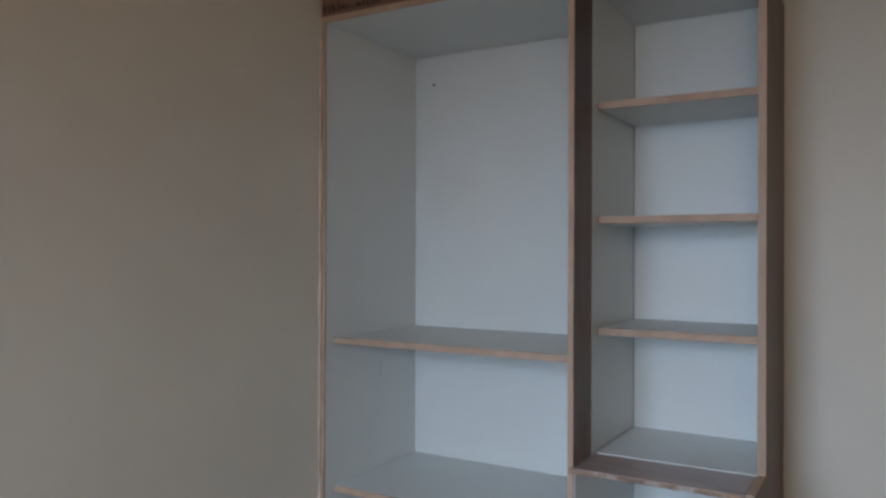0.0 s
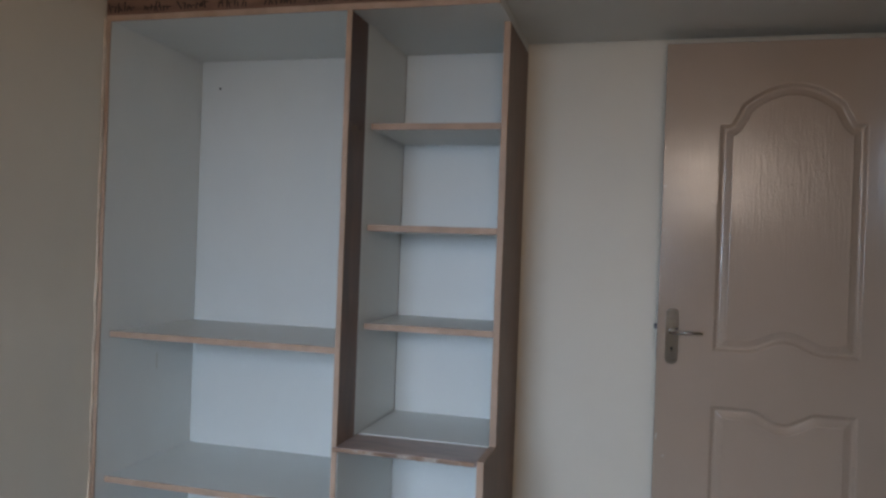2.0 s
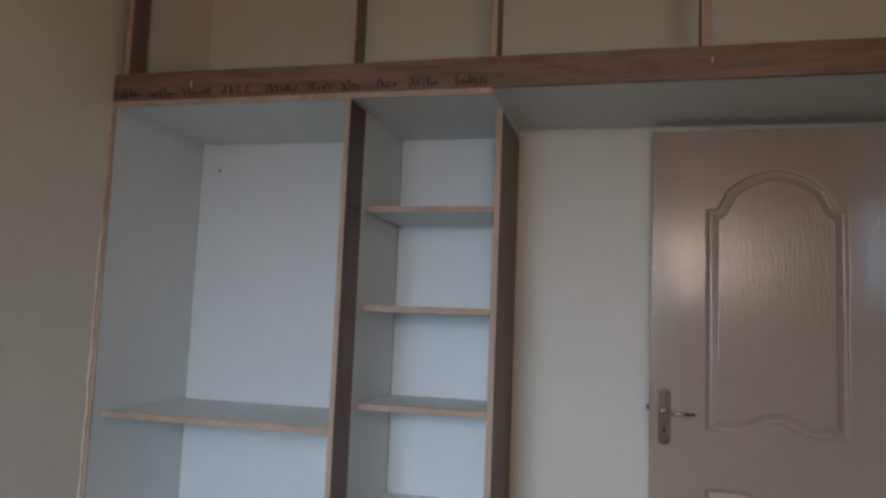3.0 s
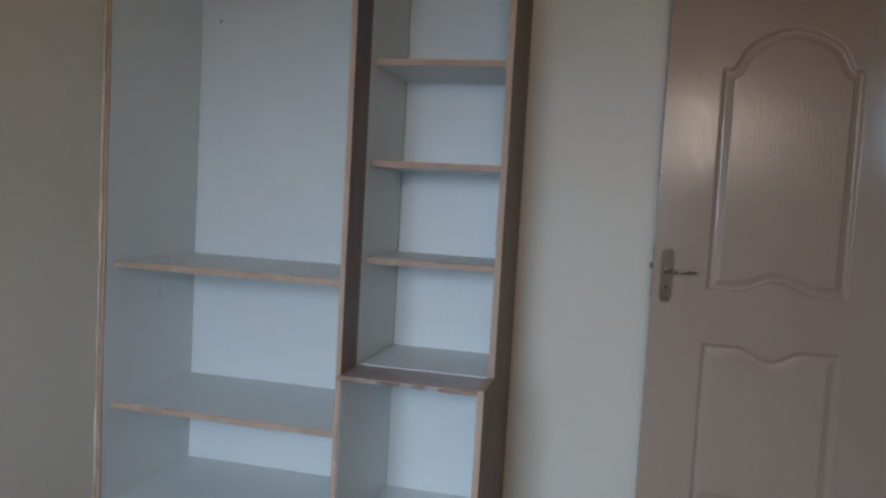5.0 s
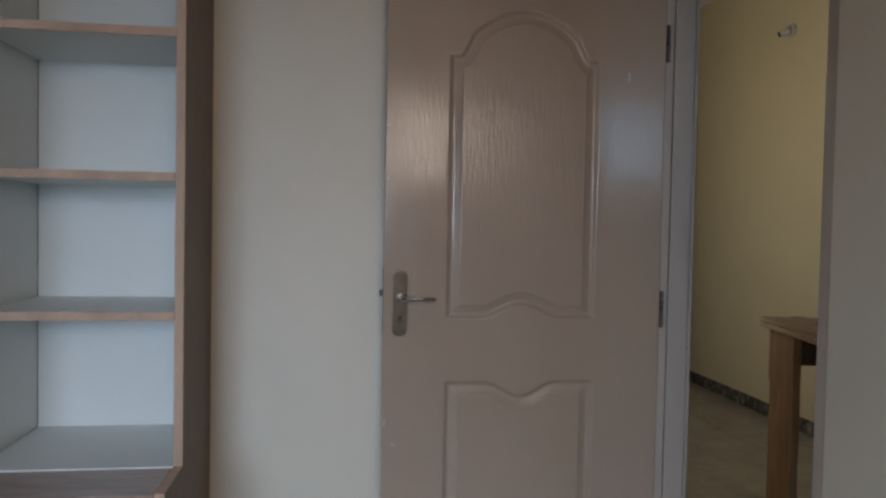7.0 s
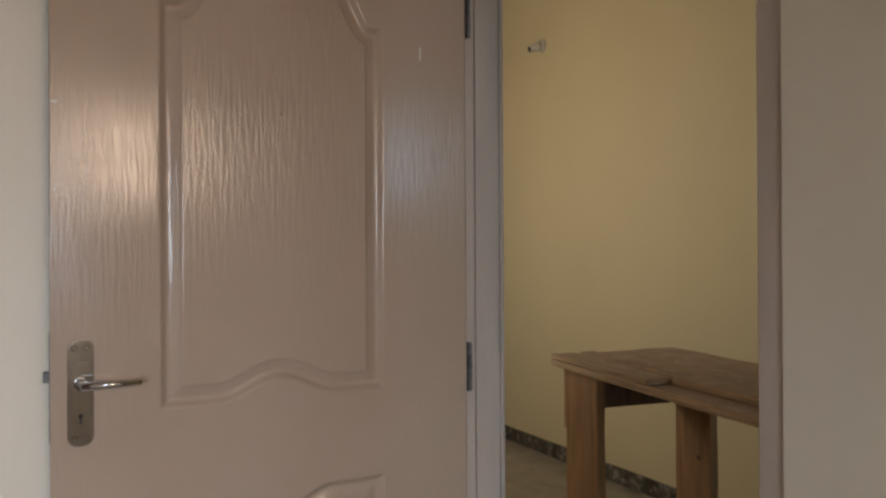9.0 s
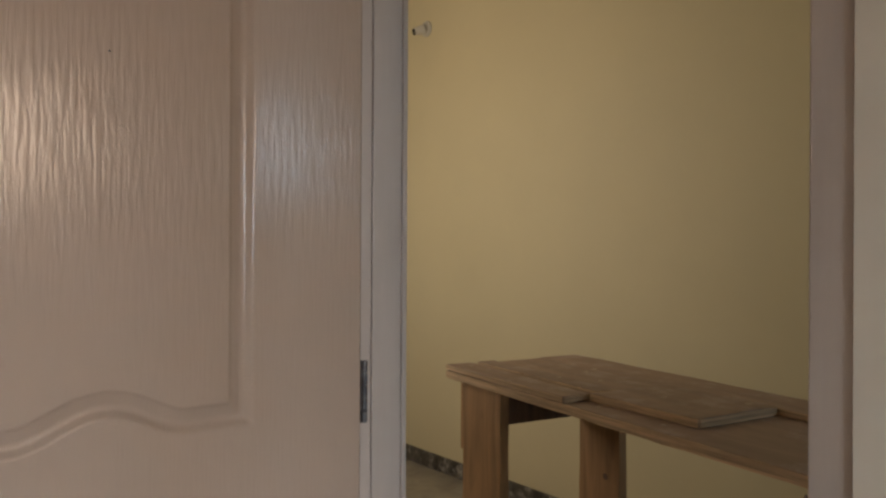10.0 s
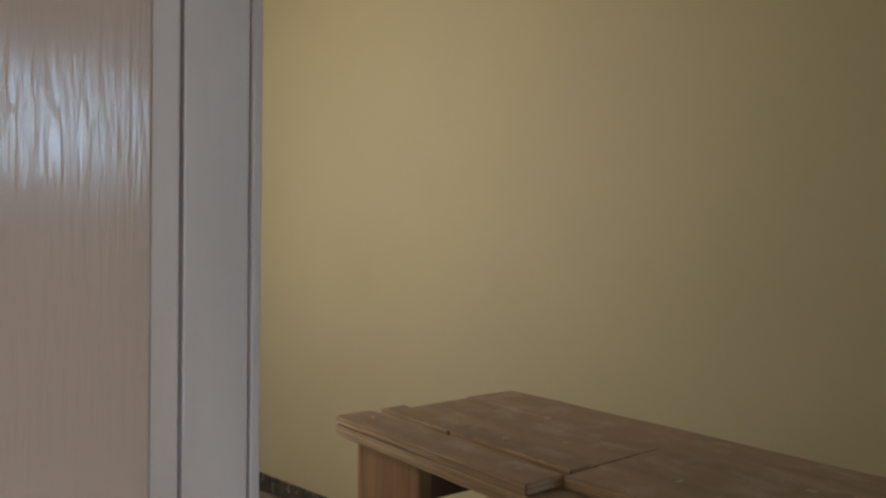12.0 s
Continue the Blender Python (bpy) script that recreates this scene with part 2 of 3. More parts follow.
slab("floor", (WEST - 0.2, 1.05, SOUTH - 0.2, NORTH + 0.2, -0.12, 0.0), ROOMFLOOR, "dusty brown bedroom floor", "floor")
slab("floor_hall", (1.05, HALL_E + 0.2, HALL_S - 0.2, HALL_N + 0.2, -0.12, 0.0), HALLFLOOR, "dusty mottled brown polished hall floor", "floor")
slab("ceiling", (WEST - 0.2, 1.05, SOUTH - 0.2, NORTH + 0.2, CEILING, CEILING + 0.3), CEIL, "plain white bedroom ceiling", "ceiling")
slab("ceiling_hall", (1.05, HALL_E + 0.2, HALL_S - 0.2, HALL_N + 0.2, HALL_C, HALL_C + 0.15), CEIL, "plain off-white hall ceiling", "ceiling")
slab("wall_north", (WEST - 0.2, EAST, NORTH, NORTH + 0.2, 0, CEILING), CREAM, "cream painted bedroom wall behind the wardrobe", "wall")
slab("wall_west", (WEST - 0.2, WEST, SOUTH - 0.2, NORTH, 0, CEILING), CREAM, "plain cream painted bedroom wall", "wall")


def wall_with_hole(name, axis, a0, a1, b0, b1, z1, h0, h1, hz0, hz1, mats, label, mat_of=None):
    """A wall along one axis from a0 to a1, from b0 to b1 thick, with one opening through it."""
    bms = []
    for s0, s1, z0, zz in ((a0, h0, 0, z1), (h1, a1, 0, z1), (h0, h1, hz1, z1), (h0, h1, 0, hz0)):
        if s1 - s0 > 1e-4 and zz - z0 > 1e-4:
            bms.append(box_bm(s0, s1, b0, b1, z0, zz) if axis == "x" else box_bm(b0, b1, s0, s1, z0, zz))
    bm = join(*bms)
    if mat_of:
        for f in bm.faces:
            f.material_index = mat_of(f)
    return tagged(part(name, bm, mats), label, "wall", kind="structure")


# East wall: cream to the bedroom, yellow to the hall; its room side runs south to north with the doorway in it.
wall_with_hole("wall_east", "y", SOUTH - 0.2, NORTH + 0.2, EAST, HALL_W, HALL_C, OPEN_S, OPEN_N, 0, OPEN_TOP, [CREAM, YELLOW],
               "cream wall with the doorway to the hall", lambda f: 1 if f.calc_center_median().x > HALL_W - 0.01 else 0)
# The opening here is made up, out of view, to hold the added hall lamp.
wall_with_hole("wall_hall_west", "y", NORTH + 0.2, HALL_N + 0.2, EAST, HALL_W, HALL_C, 3.6, 5.2, 1.0, 2.5, [YELLOW], "yellow hall wall with an unseen opening added for light")
wall_with_hole("wall_south", "x", WEST - 0.2, -0.15, SOUTH - 0.2, SOUTH, CEILING, -1.6, -0.3, 0.95, 2.05, [CREAM], "cream wall with the wider bedroom window")
wall_with_hole("wall_south_corner", "x", -0.15, EAST, SOUTH - 0.2, SOUTH, CEILING, 0.25, 0.87, 1.65, 2.32, [CREAM], "cream wall with the narrow bedroom window")
slab("wall_hall_west_south", (EAST, HALL_W, HALL_S - 0.2, SOUTH - 0.2, 0, HALL_C), YELLOW, "yellow painted hall wall", "wall")
slab("wall_hall_east", (HALL_E, HALL_E + 0.2, HALL_S - 0.2, HALL_N + 0.2, 0, HALL_C), YELLOW, "plain yellow painted hall wall", "wall")
slab("wall_hall_north", (HALL_W, HALL_E, HALL_N, HALL_N + 0.2, 0, HALL_C), YELLOW, "yellow painted end wall of the hall", "wall")
wall_with_hole("wall_hall_south", "x", HALL_W, HALL_E, HALL_S - 0.2, HALL_S, HALL_C, 2.25, 2.93, 1.65, 2.55, [YELLOW], "yellow end wall with a hall window")
slab("ground", (-400, 400, -400, 400, -0.5, -0.3), EARTH, "bare dry earth outside", "ground")


def window(name, x0, x1, z0, z1, y, label):
    w = thing(name, (x0, y, z0), label, "window", kind="structure")
    wd, h = x1 - x0, z1 - z0
    for i, d in enumerate(((0, wd, 0, 0.05, 0, 0.05), (0, wd, 0, 0.05, h - 0.05, h), (0, 0.05, 0, 0.05, 0.05, h - 0.05),
                           (wd - 0.05, wd, 0, 0.05, 0.05, h - 0.05), (wd / 2 - 0.025, wd / 2 + 0.025, 0, 0.05, 0.05, h - 0.05))):
        box("window_frame", d, JAMB, w)
    for a, b in ((0.05, wd / 2 - 0.025), (wd / 2 + 0.025, wd - 0.05)):
        p = box("pane", (a, b, 0.02, 0.025, 0.05, h - 0.05), GLASS, w, bevel=0)
        p.visible_shadow = False
    return w


window("window_3", 0.25, 0.87, 1.65, 2.32, SOUTH - 0.16, "narrow framed glass bedroom window")
window("window_1", -1.6, -0.3, 0.95, 2.05, SOUTH - 0.16, "framed glass bedroom window")
window("window_2", 2.25, 2.93, 1.65, 2.55, HALL_S - 0.16, "framed glass hall window")

# ---- wardrobe ----
W0, W1, WD0, WD1, WR0, WR1 = -1.785, -1.770, -0.872, -0.850, -0.387, -0.366
FRONT, STEP, BACK, TOP = 1.847, 2.040, 2.432, 2.081
LEDGE_Z = 0.664
wardrobe = thing("wardrobe", (-1.05, 2.15, 0), "doorless white-lined built-in wardrobe with raw brown plywood sides", "wardrobe")
wardrobe_inv = Matrix.Translation((1.05, -2.15, 0))


def wpart(name, dims, mat, label="", bevel=0.001, parent=None, **kw):
    ob = box(name, dims, mat, None, label, bevel, **kw)
    ob.parent = parent or wardrobe
    ob.matrix_parent_inverse = wardrobe_inv
    return ob


def lip(dims, parent, jitter=0.0006):
    ob = box("edge_lipping", dims, LIPPING, None, "tan wooden edge strip", 0.001, cuts=14, jitter=jitter, rnd=random.Random(int(dims[0] * 977 + dims[4] * 131)))
    ob.parent = parent
    return ob


left = wpart("side_panel", (W0, W1, FRONT + 0.005, BACK, 0.0, TOP), MELAMINE)
lip((W0, W1 + 0.001, FRONT - 0.002, FRONT + 0.005, 0.0, TOP), left, 0.0018)
wpart("back_panel", (W1, WD0, BACK, BACK + 0.012, 0.0, TOP), MELAMINE)
wpart("back_panel", (WD1, WR0, BACK, BACK + 0.012, 0.0, TOP), MELAMINE)
div = wpart("divider", (WD0 + 0.003, WD1 - 0.003, FRONT + 0.005, BACK + 0.012, 0.0, TOP), BROWN, "raw brown plywood upright")
lip((WD0 + 0.002, WD1 - 0.002, FRONT - 0.002, FRONT + 0.005, 0.0, TOP), div)
wpart("lining", (WD0, WD0 + 0.003, FRONT + 0.006, BACK, 0.0, TOP), MELAMINE, "white laminate lining")
wpart("lining", (WD1 - 0.003, WD1 - 0.0015, 2.0, BACK, LEDGE_Z, TOP), MELAMINE, "white laminate lining")
wpart("lining", (WD1 - 0.003, WD1, FRONT + 0.006, BACK, 0.0, LEDGE_Z - 0.022), MELAMINE, "white laminate lining")
rf = random.Random(17)
bm = bmesh.new()
edge = [(FRONT + 0.006 + 0.155 * k / 12, 1.715 + rf.uniform(-0.012, 0.012)) for k in range(13)]
vs = [bm.verts.new((WD1 - 0.0026, y, z)) for y, z in edge] + [bm.verts.new((WD1 - 0.0026, FRONT + 0.161, TOP - 0.001)), bm.verts.new((WD1 - 0.0026, FRONT + 0.006, TOP - 0.001))]
face = bm.faces.new(vs)
for v in [e for e in bmesh.ops.extrude_face_region(bm, geom=[face])["geom"] if isinstance(e, bmesh.types.BMVert)]:
    v.co.x -= 0.0008
bmesh.ops.recalc_face_normals(bm, faces=bm.faces[:])
remnant = part("film", bm, FILM, None, "dark brown remnant of facing film")
remnant.parent, remnant.matrix_parent_inverse = wardrobe, wardrobe_inv
# right upright, stepped forward below the ledge
rp_up = wpart("side_panel", (WR0 + 0.003, WR1, STEP + 0.005, NORTH, LEDGE_Z, TOP), BROWN, "raw brown plywood outer side")
rp_lo = wpart("side_panel", (WR0 + 0.003, WR1, FRONT + 0.005, NORTH, 0.0, LEDGE_Z), BROWN, "raw brown plywood outer side")
lip((WR0, WR1 + 0.001, STEP - 0.002, STEP + 0.005, LEDGE_Z - 0.002, TOP), rp_up)
lip((WR0, WR1 + 0.001, FRONT - 0.002, FRONT + 0.005, 0.0, LEDGE_Z - 0.001), rp_lo)
lip((WR0, WR1 + 0.001, FRONT - 0.002, STEP - 0.002, LEDGE_Z - 0.0015, LEDGE_Z + 0.001), rp_lo)
wpart("lining", (WR0, WR0 + 0.003, STEP + 0.006, BACK, LEDGE_Z, TOP), MELAMINE, "white laminate lining")
wpart("lining", (WR0, WR0 + 0.003, FRONT + 0.006, BACK, 0.0, LEDGE_Z - 0.022), MELAMINE, "white laminate lining")
top = wpart("top_panel", (W0, WR1, FRONT + 0.005, BACK + 0.012, TOP, TOP + 0.019), MELAMINE)
lip((W0, WR1, FRONT - 0.003, FRONT + 0.005, TOP - 0.001, TOP + 0.0195), top)


def shelf(x0, x1, y0, z, thick=0.021):
    s = wpart("shelf", (x0 + 0.001, x1 - 0.001, y0 + 0.006, BACK, z - thick, z), MELAMINE)
    lip((x0 + 0.001, x1 - 0.001, y0, y0 + 0.006, z - thick - 0.001, z), s)
    return s


for z in (0.976, 0.450):
    shelf(W1, WD0, 1.900, z)
shelf(W1, WD0, 1.90, 0.075)
for z in (1.745, 1.392, 1.048):
    shelf(WD1 + 0.002, WR0, 2.042, z)
shelf(WD1, WR0, 1.90, 0.075)
wpart("shelf", (WD1 + 0.002, WR0, 2.03, BACK, LEDGE_Z - 0.02, LEDGE_Z + 0.003), MELAMINE)
ledge = wpart("ledge", (WD1 - 0.012, WR0 - 0.001, FRONT - 0.008, 2.03, LEDGE_Z - 0.015, LEDGE_Z), LEDGE, "worn brown plywood ledge board", 0.002)
chip = box("edge_lipping", (WD1 - 0.012, WR0 - 0.006, FRONT - 0.0115, FRONT - 0.008, LEDGE_Z - 0.0145, LEDGE_Z - 0.002), CHIPPED, None,
           "chipped pale plywood edge", 0.0, cuts=26, jitter=0.0016, rnd=random.Random(8))
chip.parent = ledge
# pale scuffs where old runners were marked on the lining
wpart("pencil_mark", (W1, W1 + 0.0008, 2.18, 2.186, 0.80, 0.86), PVC, "faint mark", 0)
wpart("nail_hole", (-1.687, -1.678, BACK - 0.002, BACK, 1.960, 1.969), BLACK, "small dark nail hole", 0)
wpart("knot", (-1.05, -1.0, 2.36, 2.366, TOP - 0.001, TOP), PUTTY, "faint scuff", 0)

tagged(part("trim", box_bm(W0 - 0.002, W0 + 0.006, FRONT - 0.012, FRONT - 0.002, 0.0, TOP + 0.01, cuts=40, jitter=0.0032, rnd=random.Random(3)), PUTTY),
       "rough filler joint between the wall and the wardrobe", "trim", kind="structure")

# ---- loft over wardrobe and door ----
loft = thing("loft_cabinet", (-0.4, 1.85, TOP + 0.016), "open overhead storage loft with a reddish brown plank front", "cabinet")
loft_inv = Matrix.Translation((0.4, -1.85, -(TOP + 0.016)))


def lpart(name, dims, mat, label="", bevel=0.001, parent=None, **kw):
    ob = box(name, dims, mat, None, label, bevel, **kw)
    ob.parent = parent or loft
    if parent is None:
        ob.matrix_parent_inverse = loft_inv
    return ob


fascia = lpart("fascia", (W0, EAST, FRONT - 0.004, FRONT + 0.014, TOP + 0.020, TOP + 0.122), FASCIA, "reddish brown front plank with dark stamped print", 0.0015,
               cuts=30, jitter=0.0007)
lpart("floor_board", (W0, WR1, FRONT + 0.014, NORTH, TOP + 0.020, TOP + 0.033), MELAMINE)
lpart("floor_board", (WR1, EAST, FRONT + 0.014, NORTH, TOP + 0.033, TOP + 0.048), MELAMINE, "white laminate underside over the door")
for x, w in ((-1.749, 0.017), (-0.862, 0.014), (-0.376, 0.018), (0.271, 0.030)):
    up = lpart("upright", (x, x + w, FRONT + 0.006, FRONT + 0.10, TOP + 0.122, CEILING), BROWN, "brown plywood upright")
    lpart("edge_lipping", (x, x + w, FRONT, FRONT + 0.006, TOP + 0.122, CEILING), LIPPING, "tan wooden edge strip", parent=up)
# stamped print along the plank, illegible: short slanted strokes in groups
rp = random.Random(12)
x = W0 + 0.02
while x < WR1 - 0.08:
    group_len = rp.uniform(0.07, 0.12)
    bms = []
    xx = x
    while xx < x + group_len:
        h = rp.choice((0.016, 0.022, 0.034))
        b = box_bm(-0.0026, 0.0026, -0.0006, 0.0004, 0, h)
        b.transform(Matrix.Translation((xx, FRONT - 0.0050, TOP + 0.026 + rp.uniform(0, 0.006))) @ Matrix.Rotation(radians(rp.uniform(-40, 20)), 4, "Y"))
        bms.append(b)
        if rp.random() < 0.6:
            bms.append(box_bm(xx, xx + 0.011, FRONT - 0.0056, FRONT - 0.0044, TOP + 0.03 + h * 0.5, TOP + 0.034 + h * 0.5))
        xx += rp.uniform(0.011, 0.017)
    ob = part("print_mark", join(*bms), INK, None, "dark illegible stamped print")
    ob.parent = fascia
    x += group_len + rp.uniform(0.03, 0.07)
for x, h in ((-1.465, 0.014), (0.30, 0.006)):
    lpart("paint_drip", (x, x + 0.004, FRONT - 0.0065, FRONT - 0.0045, TOP + 0.075 - h, TOP + 0.085), PVC, "small white paint drip", 0)

# ---- door ----
DW, DH, DT = 0.867, 2.068, 0.036
door = thing("door_1", (1.012, 2.364, 0.008), "beige gloss panelled bedroom door standing open", "door", kind="structure")


def door_leaf():
    """The leaf; local x runs from the latch edge (-DW) to the hinge edge (0), the face at y = 0."""
    nx, nz = 290, 680
    xs, zs = np.linspace(-DW, 0, nx), np.linspace(0, DH, nz)
    X, Z = np.meshgrid(xs, zs)
    mid, half = -0.4445, 0.232

    def wave(u, w):
        return np.where(u < w, 0.5 * (1 + np.cos(np.pi * np.minimum(u, w) / w)), 0.0)

    def arch(u):
        s = np.clip((0.205 - u) / 0.045, 0, 1)
        rise = 0.060 * s * s * (3 - 2 * s)
        return 1.778 + rise + 0.082 * np.clip(1 - (u / 0.175) ** 2, 0, 1)

    def groove(outline, inside):
        px, pz = outline
        d = np.full(X.shape, 9.0)
        for a, b in zip(px, pz):
            d = np.minimum(d, (X - a) ** 2 + (Z - b) ** 2)
        d = np.sqrt(d)
        di = np.where(inside, d, -d)
        # steep outer lip, flat bed, long bevel up to the raised field
        return np.interp(di, [-0.002, 0.0, 0.004, 0.010, 0.014, 0.018, 0.037, 0.039, 9], [0, 0.0008, 0.0048, 0.0100, 0.0106, 0.0104, 0.0034, 0.0003, 0.0003])

    t = np.linspace(-half, half, 240)
    u = np.abs(t)
    top1, bot1 = arch(u), 0.986 + 0.040 * wave(u, 0.125)
    top2 = 0.793 - 0.042 * wave(u, 0.112)
    U = np.abs(X - mid)
    side = np.linspace(0, 1, 260)

    def ring(bottom, topz):
        lo_l, lo_r, hi_l, hi_r = bottom[0], bottom[-1], topz[0], topz[-1]
        px = np.concatenate([t, t, np.full(260, -half), np.full(260, half)]) + mid
        pz = np.concatenate([bottom, topz, lo_l + side * (hi_l - lo_l), lo_r + side * (hi_r - lo_r)])
        return px, pz

    g = groove(ring(bot1, top1), (U < half) & (Z < arch(U)) & (Z > 0.986 + 0.040 * wave(U, 0.125)))
    low = np.full(t.shape, 0.20)
    g = g + groove(ring(low, top2), (U < half) & (Z > 0.20) & (Z < 0.793 - 0.042 * wave(U, 0.112)))
    front = np.stack([X, g, Z], -1).reshape(-1, 3)
    i = np.arange(nx * nz).reshape(nz, nx)
    quads = np.stack([i[:-1, :-1], i[:-1, 1:], i[1:, 1:], i[1:, :-1]], -1).reshape(-1, 4)
    loop = np.concatenate([i[0, :], i[1:, -1], i[-1, -2::-1], i[-2:0:-1, 0]])
    back = front[loop].copy()
    back[:, 1] = DT
    nb = len(front) + np.arange(len(loop))
    rim = np.stack([loop, nb, np.roll(nb, -1), np.roll(loop, -1)], -1)
    me = bpy.data.meshes.new("leaf")
    me.from_pydata(np.concatenate([front, back]).tolist(), [], quads.tolist() + rim.tolist() + [nb.tolist()])
    me.update()
    me.polygons.foreach_set("use_smooth", [True] * len(quads) + [False] * (len(me.polygons) - len(quads)))
    me.materials.append(DOOR)
    me.validate()
    ob = new("leaf", me)
    ob.parent = door
    return ob


leaf = door_leaf()


def rounded_plate(w, h, d, r, m):
    bm = bmesh.new()
    vs = []
    for cx, cz, a0 in ((w / 2 - r, h / 2 - r, 0), (-w / 2 + r, h / 2 - r, 90), (-w / 2 + r, -h / 2 + r, 180), (w / 2 - r, -h / 2 + r, 270)):
        for k in range(7):
            a = radians(a0 + 15 * k)
            vs.append(bm.verts.new((cx + r * math.cos(a), 0, cz + r * math.sin(a))))
    f = bm.faces.new(vs)
    ext = bmesh.ops.extrude_face_region(bm, geom=[f])
    for v in [e for e in ext["geom"] if isinstance(e, bmesh.types.BMVert)]:
        v.co.y -= d
    bmesh.ops.recalc_face_normals(bm, faces=bm.faces[:])
    sharp = [e for e in bm.edges if e.calc_face_angle(0) > 1.0]
    bmesh.ops.bevel(bm, geom=sharp, offset=d * 0.4, segments=2, affect="EDGES")
    bm.transform(m)
    return bm


HX, HZ = -0.817, 1.030
plate = part("lock_plate", rounded_plate(0.044, 0.196, 0.006, 0.018, Matrix.Translation((HX, 0, HZ))), STEEL, door, "brushed steel lock plate")
part("raised_field", rounded_plate(0.028, 0.12, 0.0022, 0.006, Matrix.Translation((HX, -0.006, HZ - 0.002))), BRIGHT, plate)
for dz in (0.082, -0.084):
    for dx in (-0.010, 0.010):
        part("screw", cylinder_bm(0.0058, 0.004, 14, 0.004, Matrix.Translation((HX + dx, -0.0075, HZ + dz)) @ Matrix.Rotation(radians(90), 4, "X")), BRIGHT, plate)
LZ = 1.047
lever = part("lever", join(
    cylinder_bm(0.012, 0.012, 24, 0.010, Matrix.Translation((HX, -0.012, LZ)) @ Matrix.Rotation(radians(90), 4, "X"), 0.002),
    cylinder_bm(0.0075, 0.04, 18, None, Matrix.Translation((HX, -0.030, LZ)) @ Matrix.Rotation(radians(90), 4, "X")),
    cylinder_bm(0.0085, 0.102, 18, 0.0052, Matrix.Translation((HX + 0.050, -0.049, LZ + 0.001)) @ Matrix.Rotation(radians(90), 4, "Y"), 0.002)),
    STEEL, door, "steel lever handle", smooth=True)
part("keyhole", join(cylinder_bm(0.0042, 0.002, 14, None, Matrix.Translation((HX, -0.0085, 0.988)) @ Matrix.Rotation(radians(90), 4, "X")),
                     box_bm(HX - 0.0018, HX + 0.0018, -0.0095, -0.0075, 0.975, 0.988)), BLACK, plate, "dark keyhole")
box("latch_bolt", (-DW - 0.011, -DW, 0.012, 0.026, 1.050, 1.070), DARKMETAL, door, "dark steel latch bolt", 0.002)
box("lock_edge_plate", (-DW - 0.0015, -DW + 0.0005, 0.008, 0.030, 0.94, 1.14), DARKMETAL, door, "", 0)
part("nail_hole", cylinder_bm(0.002, 0.002, 10, None, Matrix.Translation((-0.440, 0.0008, 1.573)) @ Matrix.Rotation(radians(90), 4, "X")), BLACK, door, "tiny dark hole")
for cx, cz, w, hh in ((-0.864, 1.56, 0.010, 0.004), (-0.860, 0.66, 0.003, 0.022), (-0.835, 0.60, 0.004, 0.006), (-0.860, 1.40, 0.004, 0.006), (-0.12, 1.72, 0.004, 0.03)):
    box("paint_chip", (cx, cx + w, -0.0006, 0.0004, cz, cz + hh), PVC, door, "small pale paint chip", 0)
for z in (1.844, 1.016, 0.24):
    h = box("hinge", (0.0, 0.003, -0.002, 0.032, z - 0.058, z + 0.058), DARKMETAL, door, "dark steel butt hinge", 0.0005)
    part("knuckle", join(*[cylinder_bm(0.0055, 0.022, 14, None, Matrix.Translation((0.006, -0.005, z - 0.046 + 0.023 * k)), 0.001) for k in range(5)]), DARKMETAL, h)
    for dz in (-0.04, 0.0, 0.04):
        part("screw", cylinder_bm(0.0035, 0.002, 12, None, Matrix.Translation((0.0035, 0.018, z + dz)) @ Matrix.Rotation(radians(90), 4, "Y")), STEEL, h)

# ---- door frame ----
frame_1 = thing("door_frame", (1.05, 1.97, 0), "beige painted timber door frame", "door frame", kind="structure")
fr_inv = Matrix.Translation((-1.05, -1.97, 0))


def fpart(name, dims, mat=JAMB, label="", bevel=0.002):
    ob = box(name, dims, mat, None, label, bevel)
    ob.parent, ob.matrix_parent_inverse = frame_1, fr_inv
    return ob


fpart("hinge_jamb", (1.017, 1.044, 2.378, OPEN_N, 0, OPEN_TOP - 0.012))
fpart("joint", (1.0445, 1.0495, 2.396, OPEN_N, 0, OPEN_TOP - 0.012), BROWN, "dark open joint in the frame", 0)
fpart("hinge_stop", (1.050, HALL_W - 0.004, 2.383, OPEN_N, 0, OPEN_TOP - 0.012))
fpart("bead", (HALL_W - 0.003, HALL_W + 0.008, 2.380, 2.45, 0, OPEN_TOP + 0.02))
fpart("latch_jamb", (EAST + 0.006, HALL_W - 0.004, OPEN_S, 1.514, 0, OPEN_TOP - 0.012))
fpart("latch_stop", (1.007, HALL_W - 0.004, 1.5150, 1.529, 0, OPEN_TOP - 0.012))
fpart("head", (EAST + 0.004, HALL_W - 0.004, OPEN_S, OPEN_N, OPEN_TOP - 0.0115, OPEN_TOP))
fpart("strike_plate", (1.006, 1.032, 1.5292, 1.534, 0.85, 1.05), STEEL, "thin steel strike plate", 0)
for z in (0.87, 1.03):
    fpart("screw", (1.015, 1.021, 1.534, 1.5355, z, z + 0.006), DARKMETAL, "", 0)

fpart("rubber_stop", (1.008, 1.024, 1.529, 1.546, 0.728, 0.748), PVC, "small white plastic stop", 0.003)

